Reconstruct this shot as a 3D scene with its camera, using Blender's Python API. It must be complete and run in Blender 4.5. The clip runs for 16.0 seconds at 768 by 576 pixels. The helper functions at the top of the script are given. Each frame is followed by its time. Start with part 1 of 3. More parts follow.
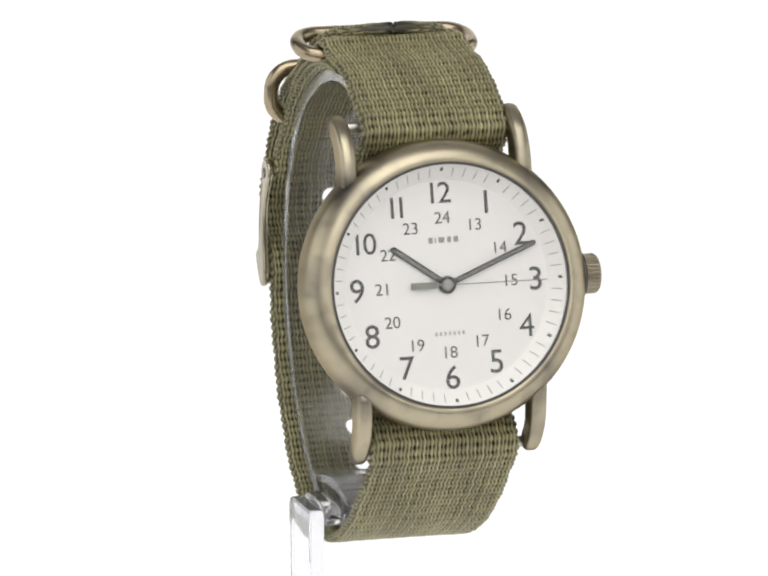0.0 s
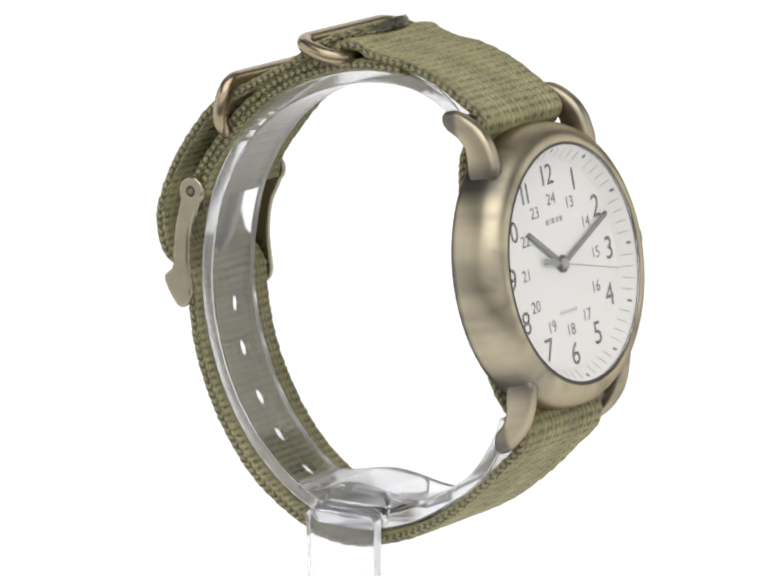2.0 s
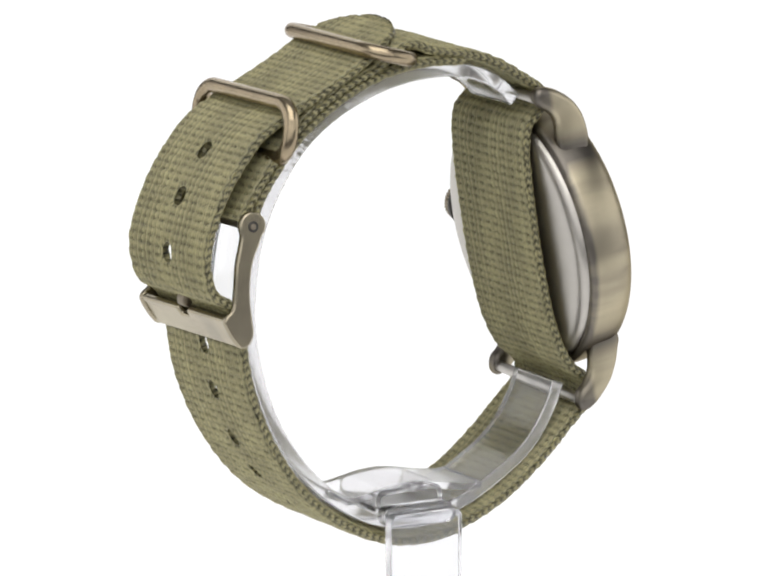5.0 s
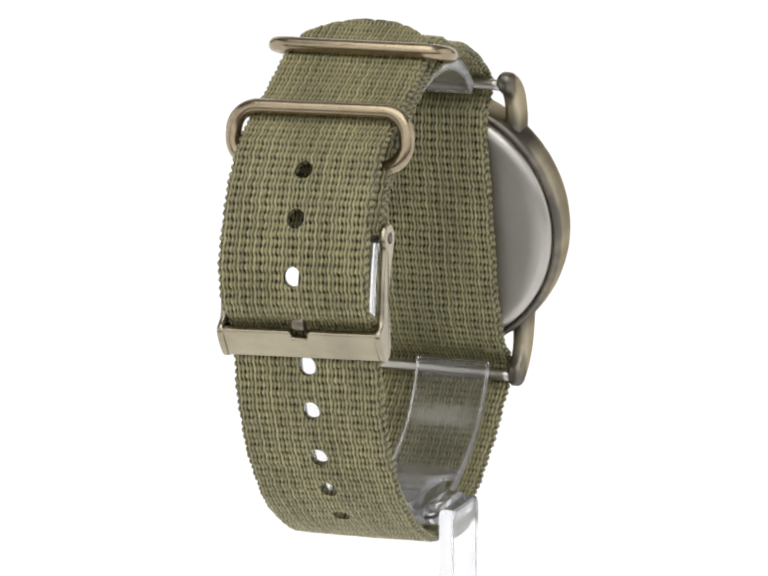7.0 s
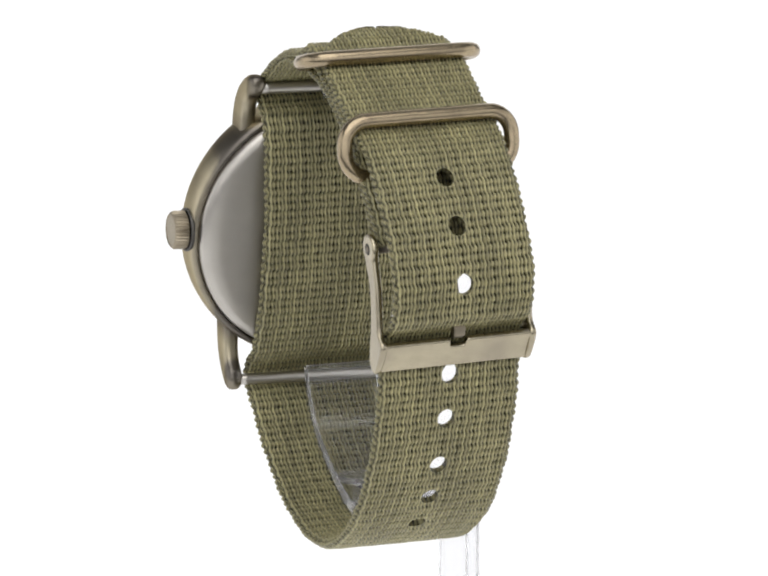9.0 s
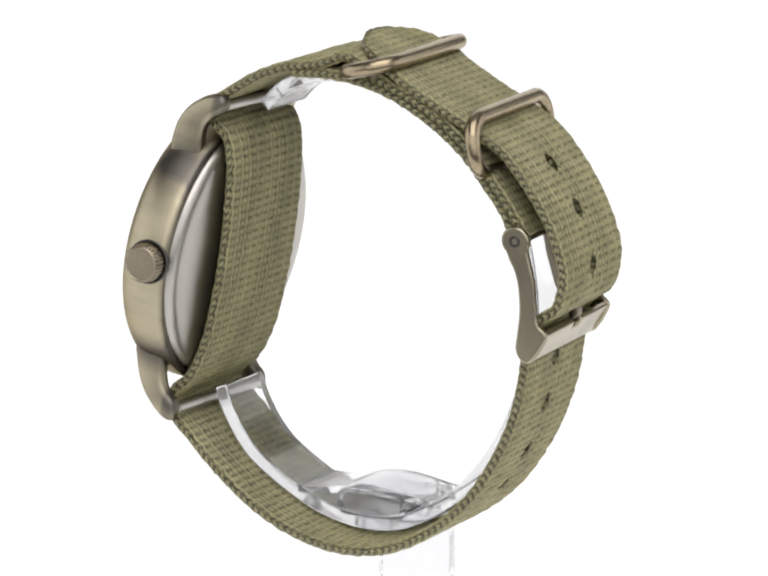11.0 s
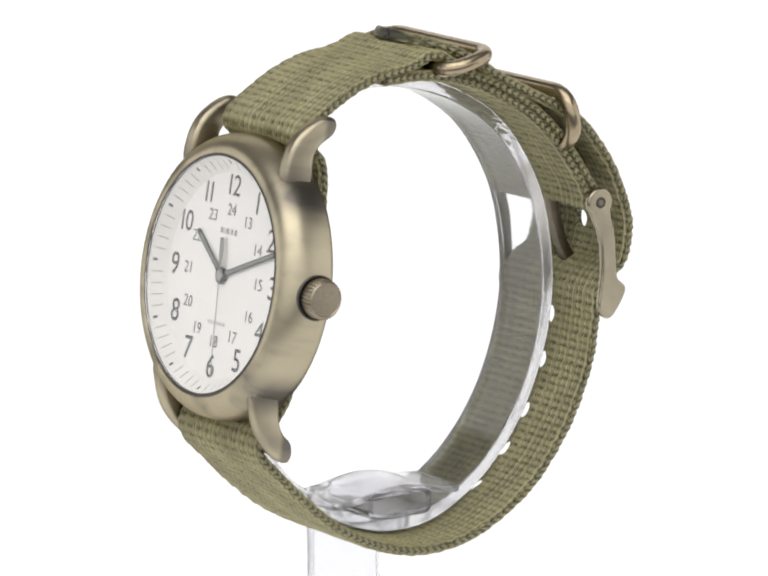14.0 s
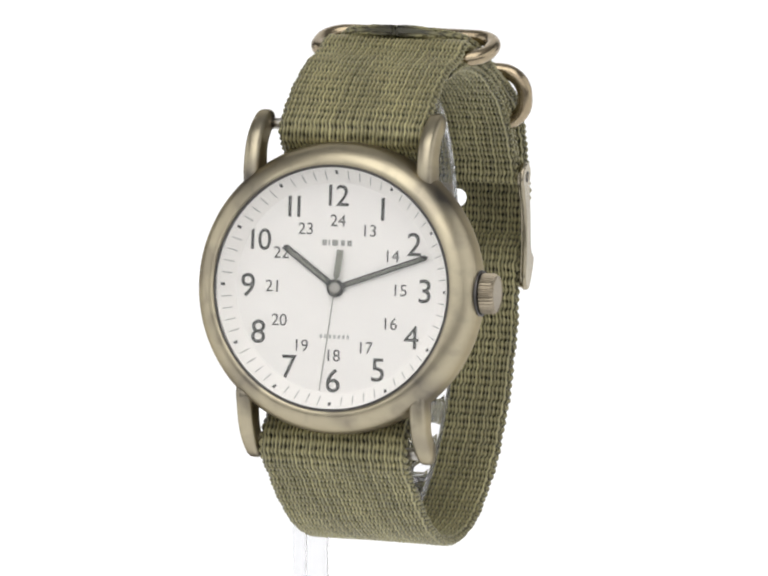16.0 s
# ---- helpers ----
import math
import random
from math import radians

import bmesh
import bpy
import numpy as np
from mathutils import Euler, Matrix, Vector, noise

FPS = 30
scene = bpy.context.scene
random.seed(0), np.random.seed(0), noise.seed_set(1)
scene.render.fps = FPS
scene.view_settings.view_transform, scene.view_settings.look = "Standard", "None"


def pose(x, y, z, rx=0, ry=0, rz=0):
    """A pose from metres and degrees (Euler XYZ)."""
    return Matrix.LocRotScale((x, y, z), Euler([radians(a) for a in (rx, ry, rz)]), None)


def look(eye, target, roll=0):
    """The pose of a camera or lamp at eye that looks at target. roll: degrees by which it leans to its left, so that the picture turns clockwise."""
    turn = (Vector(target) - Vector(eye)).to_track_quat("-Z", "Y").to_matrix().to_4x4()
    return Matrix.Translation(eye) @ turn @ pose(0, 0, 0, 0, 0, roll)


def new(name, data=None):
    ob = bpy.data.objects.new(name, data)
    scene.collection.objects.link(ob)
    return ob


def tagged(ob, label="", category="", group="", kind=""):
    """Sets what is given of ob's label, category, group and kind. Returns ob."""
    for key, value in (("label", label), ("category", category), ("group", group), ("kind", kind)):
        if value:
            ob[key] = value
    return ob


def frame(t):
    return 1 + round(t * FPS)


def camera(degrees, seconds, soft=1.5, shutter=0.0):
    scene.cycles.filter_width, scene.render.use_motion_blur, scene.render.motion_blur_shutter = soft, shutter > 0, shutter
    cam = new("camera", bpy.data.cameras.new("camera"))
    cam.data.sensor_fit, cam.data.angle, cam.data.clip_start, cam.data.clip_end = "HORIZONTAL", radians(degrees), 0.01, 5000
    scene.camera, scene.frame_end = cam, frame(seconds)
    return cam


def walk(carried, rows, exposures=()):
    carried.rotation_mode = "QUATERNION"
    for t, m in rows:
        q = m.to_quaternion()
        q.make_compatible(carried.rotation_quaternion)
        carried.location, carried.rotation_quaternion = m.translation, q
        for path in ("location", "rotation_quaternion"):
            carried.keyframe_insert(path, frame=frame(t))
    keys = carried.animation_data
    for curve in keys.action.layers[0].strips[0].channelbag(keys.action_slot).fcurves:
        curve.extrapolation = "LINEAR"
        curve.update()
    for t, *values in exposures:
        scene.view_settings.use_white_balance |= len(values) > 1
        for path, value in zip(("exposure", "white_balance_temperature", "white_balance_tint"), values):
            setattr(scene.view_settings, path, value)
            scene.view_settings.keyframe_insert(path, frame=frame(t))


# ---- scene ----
MM = 0.001
cam = camera(7.4774, 16.0, soft=2.2)
EYE = pose(0, -0.7586, 0.1539, 90 - 11.466, 0, 0)
walk(cam, [(0, EYE), (16, EYE)])

# ---- light: a product table, a glowing white sweep under soft boxes ----
world = bpy.data.worlds.new("studio_air")
scene.world = world
world.use_nodes = True
world.node_tree.nodes["Background"].inputs[0].default_value = (0.9, 0.93, 1.0, 1)
world.node_tree.nodes["Background"].inputs[1].default_value = 0.09


def soft_box(name, eye, target, size_x, size_y, watts, colour=(1, 1, 1)):
    data = bpy.data.lights.new(name, "AREA")
    data.shape, data.size, data.size_y, data.energy, data.color = "RECTANGLE", size_x, size_y, watts, colour
    ob = new(name, data)
    ob.matrix_world = look(eye, target)
    return ob


soft_box("soft_box_top", (0, -0.6, 1.0), (0, 0, 0), 1.3, 1.0, 9.5, (1, 0.99, 0.97))
soft_box("soft_box_front", (0, -1.4, 0.45), (0, 0, 0.1), 3.3, 1.3, 15.0)
soft_box("soft_box_left", (-1.6, 0.05, 0.42), (0, 0.05, 0.1), 2.2, 1.2, 8.0)
soft_box("soft_box_right", (1.6, 0.05, 0.42), (0, 0.05, 0.1), 2.2, 1.2, 8.0)


# the dial leans back by TILT degrees about PIN
TILT = 10.5
PIN = Vector((0.3, -26.2, 5.3)) * MM

# ---- materials ----
def material(name, colour, rough=0.5, metal=0.0, bumps=(), tint=0.0, tint_scale=200.0, **more):
    """Principled surface; bumps: (scale, strength, distance, stretch) noise layers; tint: colour variation."""
    mat = bpy.data.materials.new(name)
    mat.use_nodes = True
    nt = mat.node_tree
    p = nt.nodes["Principled BSDF"]
    p.inputs["Base Color"].default_value = (*colour, 1)
    p.inputs["Roughness"].default_value = rough
    p.inputs["Metallic"].default_value = metal
    for key, value in more.items():
        p.inputs[key.replace("_", " ")].default_value = value
    co = nt.nodes.new("ShaderNodeTexCoord")
    if tint:
        two = []
        for k in (1.0, 7.3):
            n = nt.nodes.new("ShaderNodeTexNoise")
            n.inputs["Scale"].default_value = tint_scale * k
            n.inputs["Detail"].default_value = 4
            nt.links.new(co.outputs["Object"], n.inputs["Vector"])
            two.append(n)
        add = nt.nodes.new("ShaderNodeMath")
        add.operation = "ADD"
        nt.links.new(two[0].outputs[0], add.inputs[0])
        nt.links.new(two[1].outputs[0], add.inputs[1])
        rng = nt.nodes.new("ShaderNodeMapRange")
        rng.inputs[1].default_value, rng.inputs[2].default_value = 0.65, 1.35
        rng.inputs[3].default_value, rng.inputs[4].default_value = 1 - tint, 1 + tint
        nt.links.new(add.outputs[0], rng.inputs[0])
        mul = nt.nodes.new("ShaderNodeVectorMath")
        mul.operation = "SCALE"
        mul.inputs[0].default_value = colour
        nt.links.new(rng.outputs[0], mul.inputs["Scale"])
        nt.links.new(mul.outputs[0], p.inputs["Base Color"])
    last = None
    for scale, strength, distance, stretch in bumps:
        mp = nt.nodes.new("ShaderNodeMapping")
        mp.inputs["Scale"].default_value = stretch
        nt.links.new(co.outputs["Object"], mp.inputs["Vector"])
        n = nt.nodes.new("ShaderNodeTexNoise")
        n.inputs["Scale"].default_value = scale
        nt.links.new(mp.outputs[0], n.inputs["Vector"])
        b = nt.nodes.new("ShaderNodeBump")
        b.inputs["Strength"].default_value, b.inputs["Distance"].default_value = strength, distance
        nt.links.new(n.outputs[0], b.inputs["Height"])
        if last:
            nt.links.new(last.outputs[0], b.inputs["Normal"])
        last = b
    if last:
        nt.links.new(last.outputs[0], p.inputs["Normal"])
    return mat


BRASS = material("antique_brass", (0.47, 0.415, 0.30), 0.37, 1.0, [(2600, 0.22, 0.00002, (1, 1, 0.08)), (150, 0.1, 0.0001, (1, 1, 1))], 0.07, 60, Specular_Tint=(0.5, 0.46, 0.38, 1))
BRASS_BUCKLE = material("worn_antique_brass", (0.425, 0.378, 0.275), 0.27, 1.0, [(2600, 0.25, 0.00002, (0.06, 1, 1)), (200, 0.1, 0.0001, (1, 1, 1))], 0.07, 80)
BRASS_DARK = material("dark_antique_brass", (0.22, 0.19, 0.145), 0.42, 1.0, [(900, 0.25, 0.00003, (1, 1, 0.15))], 0.14, 160)
BRASS_WARM = material("polished_antique_brass", (0.41, 0.335, 0.225), 0.26, 1.0, [(700, 0.2, 0.00003, (0.2, 1, 1))], 0.14, 200)
BRASS_BROWN = material("browned_antique_brass", (0.33, 0.285, 0.215), 0.4, 1.0, [(2600, 0.2, 0.00002, (1, 1, 1))], 0.12, 300)
STEEL = material("brushed_steel", (0.50, 0.475, 0.44), 0.36, 1.0, [(2600, 0.2, 0.00002, (0.06, 1, 1))], 0.05, 60)
GROOVE_AND_SHADE = material("dark_steel_groove_and_shade", (0.10, 0.095, 0.09), 0.45, 0.8, (), 0.1, 300)
WELL_SHADE = material("well_shade", (0.06, 0.055, 0.05), 0.6, 0.5, (), 0.1, 300)


def patina(mat, dark, scale, least, most):
    """Grey tarnish in soft cloudy patches over a metal."""
    nt = mat.node_tree
    p = nt.nodes["Principled BSDF"]
    src = p.inputs["Base Color"].links[0].from_socket
    co = nt.nodes.new("ShaderNodeTexCoord")
    n = nt.nodes.new("ShaderNodeTexNoise")
    n.inputs["Scale"].default_value, n.inputs["Detail"].default_value = scale, 1.5
    nt.links.new(co.outputs["Object"], n.inputs["Vector"])
    rng = nt.nodes.new("ShaderNodeMapRange")
    rng.inputs[1].default_value, rng.inputs[2].default_value = 0.42, 0.68
    rng.inputs[3].default_value, rng.inputs[4].default_value = least, most
    nt.links.new(n.outputs[0], rng.inputs[0])
    mix = nt.nodes.new("ShaderNodeMix")
    mix.data_type = "RGBA"
    mix.inputs["B"].default_value = (*dark, 1)
    nt.links.new(rng.outputs[0], mix.inputs["Factor"])
    nt.links.new(src, mix.inputs["A"])
    nt.links.new(mix.outputs["Result"], p.inputs["Base Color"])
    return mat




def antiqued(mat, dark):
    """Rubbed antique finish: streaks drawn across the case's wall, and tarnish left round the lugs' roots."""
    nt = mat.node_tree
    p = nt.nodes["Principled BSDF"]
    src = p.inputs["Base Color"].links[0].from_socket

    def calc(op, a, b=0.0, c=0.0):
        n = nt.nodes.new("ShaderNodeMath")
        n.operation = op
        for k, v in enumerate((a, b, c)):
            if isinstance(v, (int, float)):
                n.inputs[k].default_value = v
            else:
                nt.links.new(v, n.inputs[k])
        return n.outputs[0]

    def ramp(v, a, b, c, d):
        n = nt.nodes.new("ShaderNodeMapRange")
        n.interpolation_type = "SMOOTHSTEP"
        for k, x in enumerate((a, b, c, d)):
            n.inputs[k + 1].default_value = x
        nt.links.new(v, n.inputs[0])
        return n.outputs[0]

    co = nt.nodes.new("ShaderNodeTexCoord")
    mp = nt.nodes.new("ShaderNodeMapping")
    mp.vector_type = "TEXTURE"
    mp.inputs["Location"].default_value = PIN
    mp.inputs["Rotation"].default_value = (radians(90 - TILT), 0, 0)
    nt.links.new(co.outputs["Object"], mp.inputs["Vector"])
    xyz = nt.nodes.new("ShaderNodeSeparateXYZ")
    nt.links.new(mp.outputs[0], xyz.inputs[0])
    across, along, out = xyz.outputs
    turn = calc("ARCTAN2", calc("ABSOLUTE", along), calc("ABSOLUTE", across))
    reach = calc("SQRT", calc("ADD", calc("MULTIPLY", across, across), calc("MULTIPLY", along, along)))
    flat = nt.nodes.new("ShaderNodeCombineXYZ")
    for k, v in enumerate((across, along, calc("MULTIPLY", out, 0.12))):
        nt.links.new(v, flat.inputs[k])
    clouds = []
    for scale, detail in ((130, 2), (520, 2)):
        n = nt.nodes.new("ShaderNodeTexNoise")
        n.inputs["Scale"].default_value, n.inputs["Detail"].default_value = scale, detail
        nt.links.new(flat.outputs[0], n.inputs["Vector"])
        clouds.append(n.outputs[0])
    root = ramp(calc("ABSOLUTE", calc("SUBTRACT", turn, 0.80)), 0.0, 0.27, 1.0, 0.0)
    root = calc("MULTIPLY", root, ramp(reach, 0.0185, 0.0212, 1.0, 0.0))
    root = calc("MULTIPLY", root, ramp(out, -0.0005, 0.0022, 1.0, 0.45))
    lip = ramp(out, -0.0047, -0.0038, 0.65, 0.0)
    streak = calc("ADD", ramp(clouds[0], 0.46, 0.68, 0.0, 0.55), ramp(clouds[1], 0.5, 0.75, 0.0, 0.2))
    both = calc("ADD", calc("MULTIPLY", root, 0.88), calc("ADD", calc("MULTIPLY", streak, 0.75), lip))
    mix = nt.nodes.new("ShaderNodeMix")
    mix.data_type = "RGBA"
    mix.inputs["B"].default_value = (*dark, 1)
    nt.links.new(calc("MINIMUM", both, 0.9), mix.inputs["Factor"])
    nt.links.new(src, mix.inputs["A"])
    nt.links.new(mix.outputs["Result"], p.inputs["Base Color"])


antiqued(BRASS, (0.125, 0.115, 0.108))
patina(BRASS_BUCKLE, (0.22, 0.19, 0.16), 140, 0.0, 0.4)
patina(BRASS_WARM, (0.25, 0.20, 0.14), 200, 0.0, 0.5)
NYLON = material("olive_nylon", (0.42, 0.382, 0.195), 0.45, 0.0, [(5200, 0.5, 0.00008, (1, 1, 1))], 0.22, 420, Specular_IOR_Level=0.5)
# near-black painted into the weave's gaps, in place of their shade
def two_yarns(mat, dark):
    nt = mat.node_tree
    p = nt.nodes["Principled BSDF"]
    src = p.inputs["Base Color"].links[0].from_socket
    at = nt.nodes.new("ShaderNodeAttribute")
    at.attribute_name = "yarn_shade"
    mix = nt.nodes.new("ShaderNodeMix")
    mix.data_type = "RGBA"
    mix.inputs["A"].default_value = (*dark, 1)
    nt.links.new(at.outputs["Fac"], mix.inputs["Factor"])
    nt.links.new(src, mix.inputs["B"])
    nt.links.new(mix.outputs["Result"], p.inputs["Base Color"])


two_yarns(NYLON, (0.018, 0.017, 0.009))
DIAL = material("off_white_dial", (0.785, 0.762, 0.73), 0.55, 0.0, [(6000, 0.1, 0.00001, (1, 1, 1))], 0.012, 500)
REHAUT = material("pale_chapter_ring", (0.80, 0.775, 0.74), 0.5, 0.0, (), 0.02, 300)
PRINT = material("dark_printed_ink", (0.065, 0.065, 0.06), 0.6, 0.0, (), 0.1, 900)
PRINT_GREY = material("grey_printed_ink", (0.30, 0.30, 0.28), 0.6, 0.0, (), 0.1, 900)
PRINT_PALE = material("pale_grey_ink", (0.42, 0.42, 0.40), 0.6, 0.0, (), 0.1, 900)
POINTER = material("black_lacquered_metal", (0.035, 0.036, 0.033), 0.35, 0.0, (), 0.15, 900)
POINTER_GREY = material("grey_lacquered_metal", (0.20, 0.20, 0.17), 0.4, 0.3, (), 0.1, 900)
HUB = material("grey_satin_hub", (0.33, 0.32, 0.29), 0.5, 0.6, (), 0.1, 900)
CRYSTAL = material("mineral_glass", (1, 1, 1), 0.0, 0.0, (), 0, 1, Transmission_Weight=1.0, IOR=1.34)
ACRYLIC = material("clear_acrylic", (0.985, 0.985, 0.995), 0.08, 0.0, (), 0, 1, Transmission_Weight=0.985, IOR=1.38)
ACRYLIC_EDGE = material("frosted_acrylic_edge", (0.96, 0.955, 0.975), 0.16, 0.0, (), 0, 1, Transmission_Weight=0.86, IOR=1.47)
ACRYLIC_HAZY = material("slightly_hazy_acrylic", (0.985, 0.98, 0.995), 0.08, 0.0, (), 0, 1, Transmission_Weight=0.93, IOR=1.2)
ACRYLIC_THICK = material("clear_acrylic_sheet", (0.94, 0.94, 0.965), 0.06, 0.0, (), 0, 1, Transmission_Weight=0.95, IOR=1.45)
WALL = material("pale_studio_paint", (0.36, 0.36, 0.36), 0.8, 0.0, [(60, 0.2, 0.002, (1, 1, 1))], 0.05, 3)

SWEEP = bpy.data.materials.new("glowing_white_sweep")
SWEEP.use_nodes = True
p = SWEEP.node_tree.nodes["Principled BSDF"]
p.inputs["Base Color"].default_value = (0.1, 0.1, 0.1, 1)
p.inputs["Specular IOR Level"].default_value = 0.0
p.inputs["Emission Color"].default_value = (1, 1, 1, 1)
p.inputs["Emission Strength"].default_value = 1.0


# ---- mesh helpers ----
def link_mesh(name, verts, faces, mat, parent=None, smooth=True):
    me = bpy.data.meshes.new(name)
    me.from_pydata([tuple(v) for v in verts], [], faces)
    me.validate()
    bm = bmesh.new()
    bm.from_mesh(me)
    bmesh.ops.recalc_face_normals(bm, faces=bm.faces)
    bm.to_mesh(me)
    bm.free()
    if smooth:
        me.shade_smooth()
    me.materials.append(mat)
    ob = new(name, me)
    ob.parent = parent
    return ob


def part(name, bm, mat, parent, label="", smooth=True):
    me = bpy.data.meshes.new(name)
    bm.to_mesh(me)
    bm.free()
    if smooth:
        me.shade_smooth()
    me.materials.append(mat)
    ob = new(name, me)
    ob.parent = parent
    return tagged(ob, label)


def edge_split(ob, degrees=35):
    ob.data.set_sharp_from_angle(angle=radians(degrees))
    return ob


def bevelled(ob, width=0.2, segments=3):
    mod = ob.modifiers.new("soft_edge", "BEVEL")
    mod.width, mod.segments, mod.limit_method, mod.angle_limit = width * MM, segments, "ANGLE", radians(30)
    return ob


def lathe(profile, m, steps=128):
    """Turn (radius, height) pairs, in mm, about the axis of m."""
    bm = bmesh.new()
    rings = []
    for r, w in profile:
        if r < 1e-6:
            rings.append([bm.verts.new(m @ Vector((0, 0, w * MM)))])
        else:
            rings.append([bm.verts.new(m @ Vector((r * MM * math.cos(a), r * MM * math.sin(a), w * MM)))
                          for a in (2 * math.pi * k / steps for k in range(steps))])
    for a, b in zip(rings, rings[1:]):
        for k in range(steps):
            q = [a[k % len(a)], a[(k + 1) % len(a)], b[(k + 1) % len(b)], b[k % len(b)]]
            q = list(dict.fromkeys(q))
            if len(q) > 2:
                bm.faces.new(q)
    bmesh.ops.recalc_face_normals(bm, faces=bm.faces)
    return bm


def slab(outline, x0, x1):
    """A prism: an outline of (y, z) pairs in mm drawn out along x from x0 to x1."""
    bm = bmesh.new()
    a = [bm.verts.new((x0 * MM, y * MM, z * MM)) for y, z in outline]
    b = [bm.verts.new((x1 * MM, y * MM, z * MM)) for y, z in outline]
    bm.faces.new(a)
    bm.faces.new(b[::-1])
    n = len(a)
    for k in range(n):
        bm.faces.new((a[k], b[k], b[(k + 1) % n], a[(k + 1) % n]))
    bmesh.ops.recalc_face_normals(bm, faces=bm.faces)
    return bm


def pillow(outline, x0, x1, radius, layers=5):
    """A prism between x0 and x1 whose long edges are rounded off to the radius, in mm."""
    q = np.array(outline)
    t = np.roll(q, -1, 0) - np.roll(q, 1, 0)
    t /= np.linalg.norm(t, axis=1, keepdims=True)
    n = np.stack([-t[:, 1], t[:, 0]], 1)
    if np.sum(q[:, 0] * np.roll(q[:, 1], -1) - q[:, 1] * np.roll(q[:, 0], -1)) < 0:
        n = -n
    lo, hi = min(x0, x1), max(x0, x1)
    steps = [(lo + radius * (1 - math.cos(a)), radius * (1 - math.sin(a))) for a in np.linspace(0, math.pi / 2, layers)]
    steps += [(lo + hi - x, d) for x, d in steps[::-1]]
    bm = bmesh.new()
    rings = [[bm.verts.new((x * MM, y * MM, z * MM)) for y, z in q + n * d] for x, d in steps]
    for a, b in zip(rings, rings[1:]):
        for k in range(len(a)):
            bm.faces.new((a[k], a[(k + 1) % len(a)], b[(k + 1) % len(a)], b[k]))
    bm.faces.new(rings[0][::-1])
    bm.faces.new(rings[-1])
    bmesh.ops.recalc_face_normals(bm, faces=bm.faces)
    return bm


def rod(points, radius, steps=14, closed=False, flat=1.0):
    """A tube through points given in mm; flat squeezes it along its second axis."""
    bm = bmesh.new()
    pts = [Vector(q) for q in points]
    n = len(pts)
    rings = []
    side = None
    for k in range(n):
        a = pts[(k - 1) % n] if closed or k else pts[0]
        b = pts[(k + 1) % n] if closed or k < n - 1 else pts[-1]
        t = (b - a).normalized()
        if side is None:
            side = t.orthogonal().normalized()
        side = (side - t * side.dot(t)).normalized()
        up = t.cross(side)
        rings.append([bm.verts.new((pts[k] + side * radius * math.cos(c) + up * radius * flat * math.sin(c)) * MM)
                      for c in (2 * math.pi * j / steps for j in range(steps))])
    pairs = list(zip(rings, rings[1:])) + ([(rings[-1], rings[0])] if closed else [])
    for a, b in pairs:
        best = 0
        if closed and a is rings[-1]:
            best = min(range(steps), key=lambda o: (a[0].co - b[o].co).length)
        for j in range(steps):
            bm.faces.new((a[j], a[(j + 1) % steps], b[(j + 1 + best) % steps], b[(j + best) % steps]))
    if not closed:
        bm.faces.new(rings[0][::-1])
        bm.faces.new(rings[-1])
    bmesh.ops.recalc_face_normals(bm, faces=bm.faces)
    return bm


def spline(points, step):
    """Points every step mm along a smooth curve through the (y, z) points."""
    q = np.array(points, float)
    q = np.vstack([2 * q[0] - q[1], q, 2 * q[-1] - q[-2]])
    out = []
    for k in range(1, len(q) - 2):
        p0, p1, p2, p3 = q[k - 1:k + 3]
        d = [max(np.linalg.norm(b - a), 1e-6) ** 0.5 for a, b in ((p0, p1), (p1, p2), (p2, p3))]
        t0, t1 = 0, d[0]
        t2, t3 = t1 + d[1], t1 + d[1] + d[2]
        for t in np.linspace(t1, t2, 40, endpoint=False):
            a1 = (t1 - t) / (t1 - t0) * p0 + (t - t0) / (t1 - t0) * p1
            a2 = (t2 - t) / (t2 - t1) * p1 + (t - t1) / (t2 - t1) * p2
            a3 = (t3 - t) / (t3 - t2) * p2 + (t - t2) / (t3 - t2) * p3
            b1 = (t2 - t) / (t2 - t0) * a1 + (t - t0) / (t2 - t0) * a2
            b2 = (t3 - t) / (t3 - t1) * a2 + (t - t1) / (t3 - t1) * a3
            out.append((t2 - t) / (t2 - t1) * b1 + (t - t1) / (t2 - t1) * b2)
    out.append(q[-2])
    out = np.array(out)
    s = np.concatenate([[0], np.cumsum(np.linalg.norm(np.diff(out, axis=0), axis=1))])
    grid = np.linspace(0, s[-1], int(round(s[-1] / step)) + 1)
    return grid, np.stack([np.interp(grid, s, out[:, 0]), np.interp(grid, s, out[:, 1])], 1)


def closed_curve(points, count):
    """A smooth closed outline through the (y, z) points."""
    q = list(points)
    s, yz = spline(q[-2:] + q + q[:2], 0.1)
    n = len(q)
    a = np.argmin(np.hypot(*(yz - np.array(q[0])).T) + 100 * (s > s[-1] / 2))
    b = np.argmin(np.hypot(*(yz - np.array(q[0])).T) + 100 * (s < s[-1] / 2))
    pick = np.linspace(a, b, count + 1)[:-1].round().astype(int)
    return [tuple(yz[k]) for k in pick]


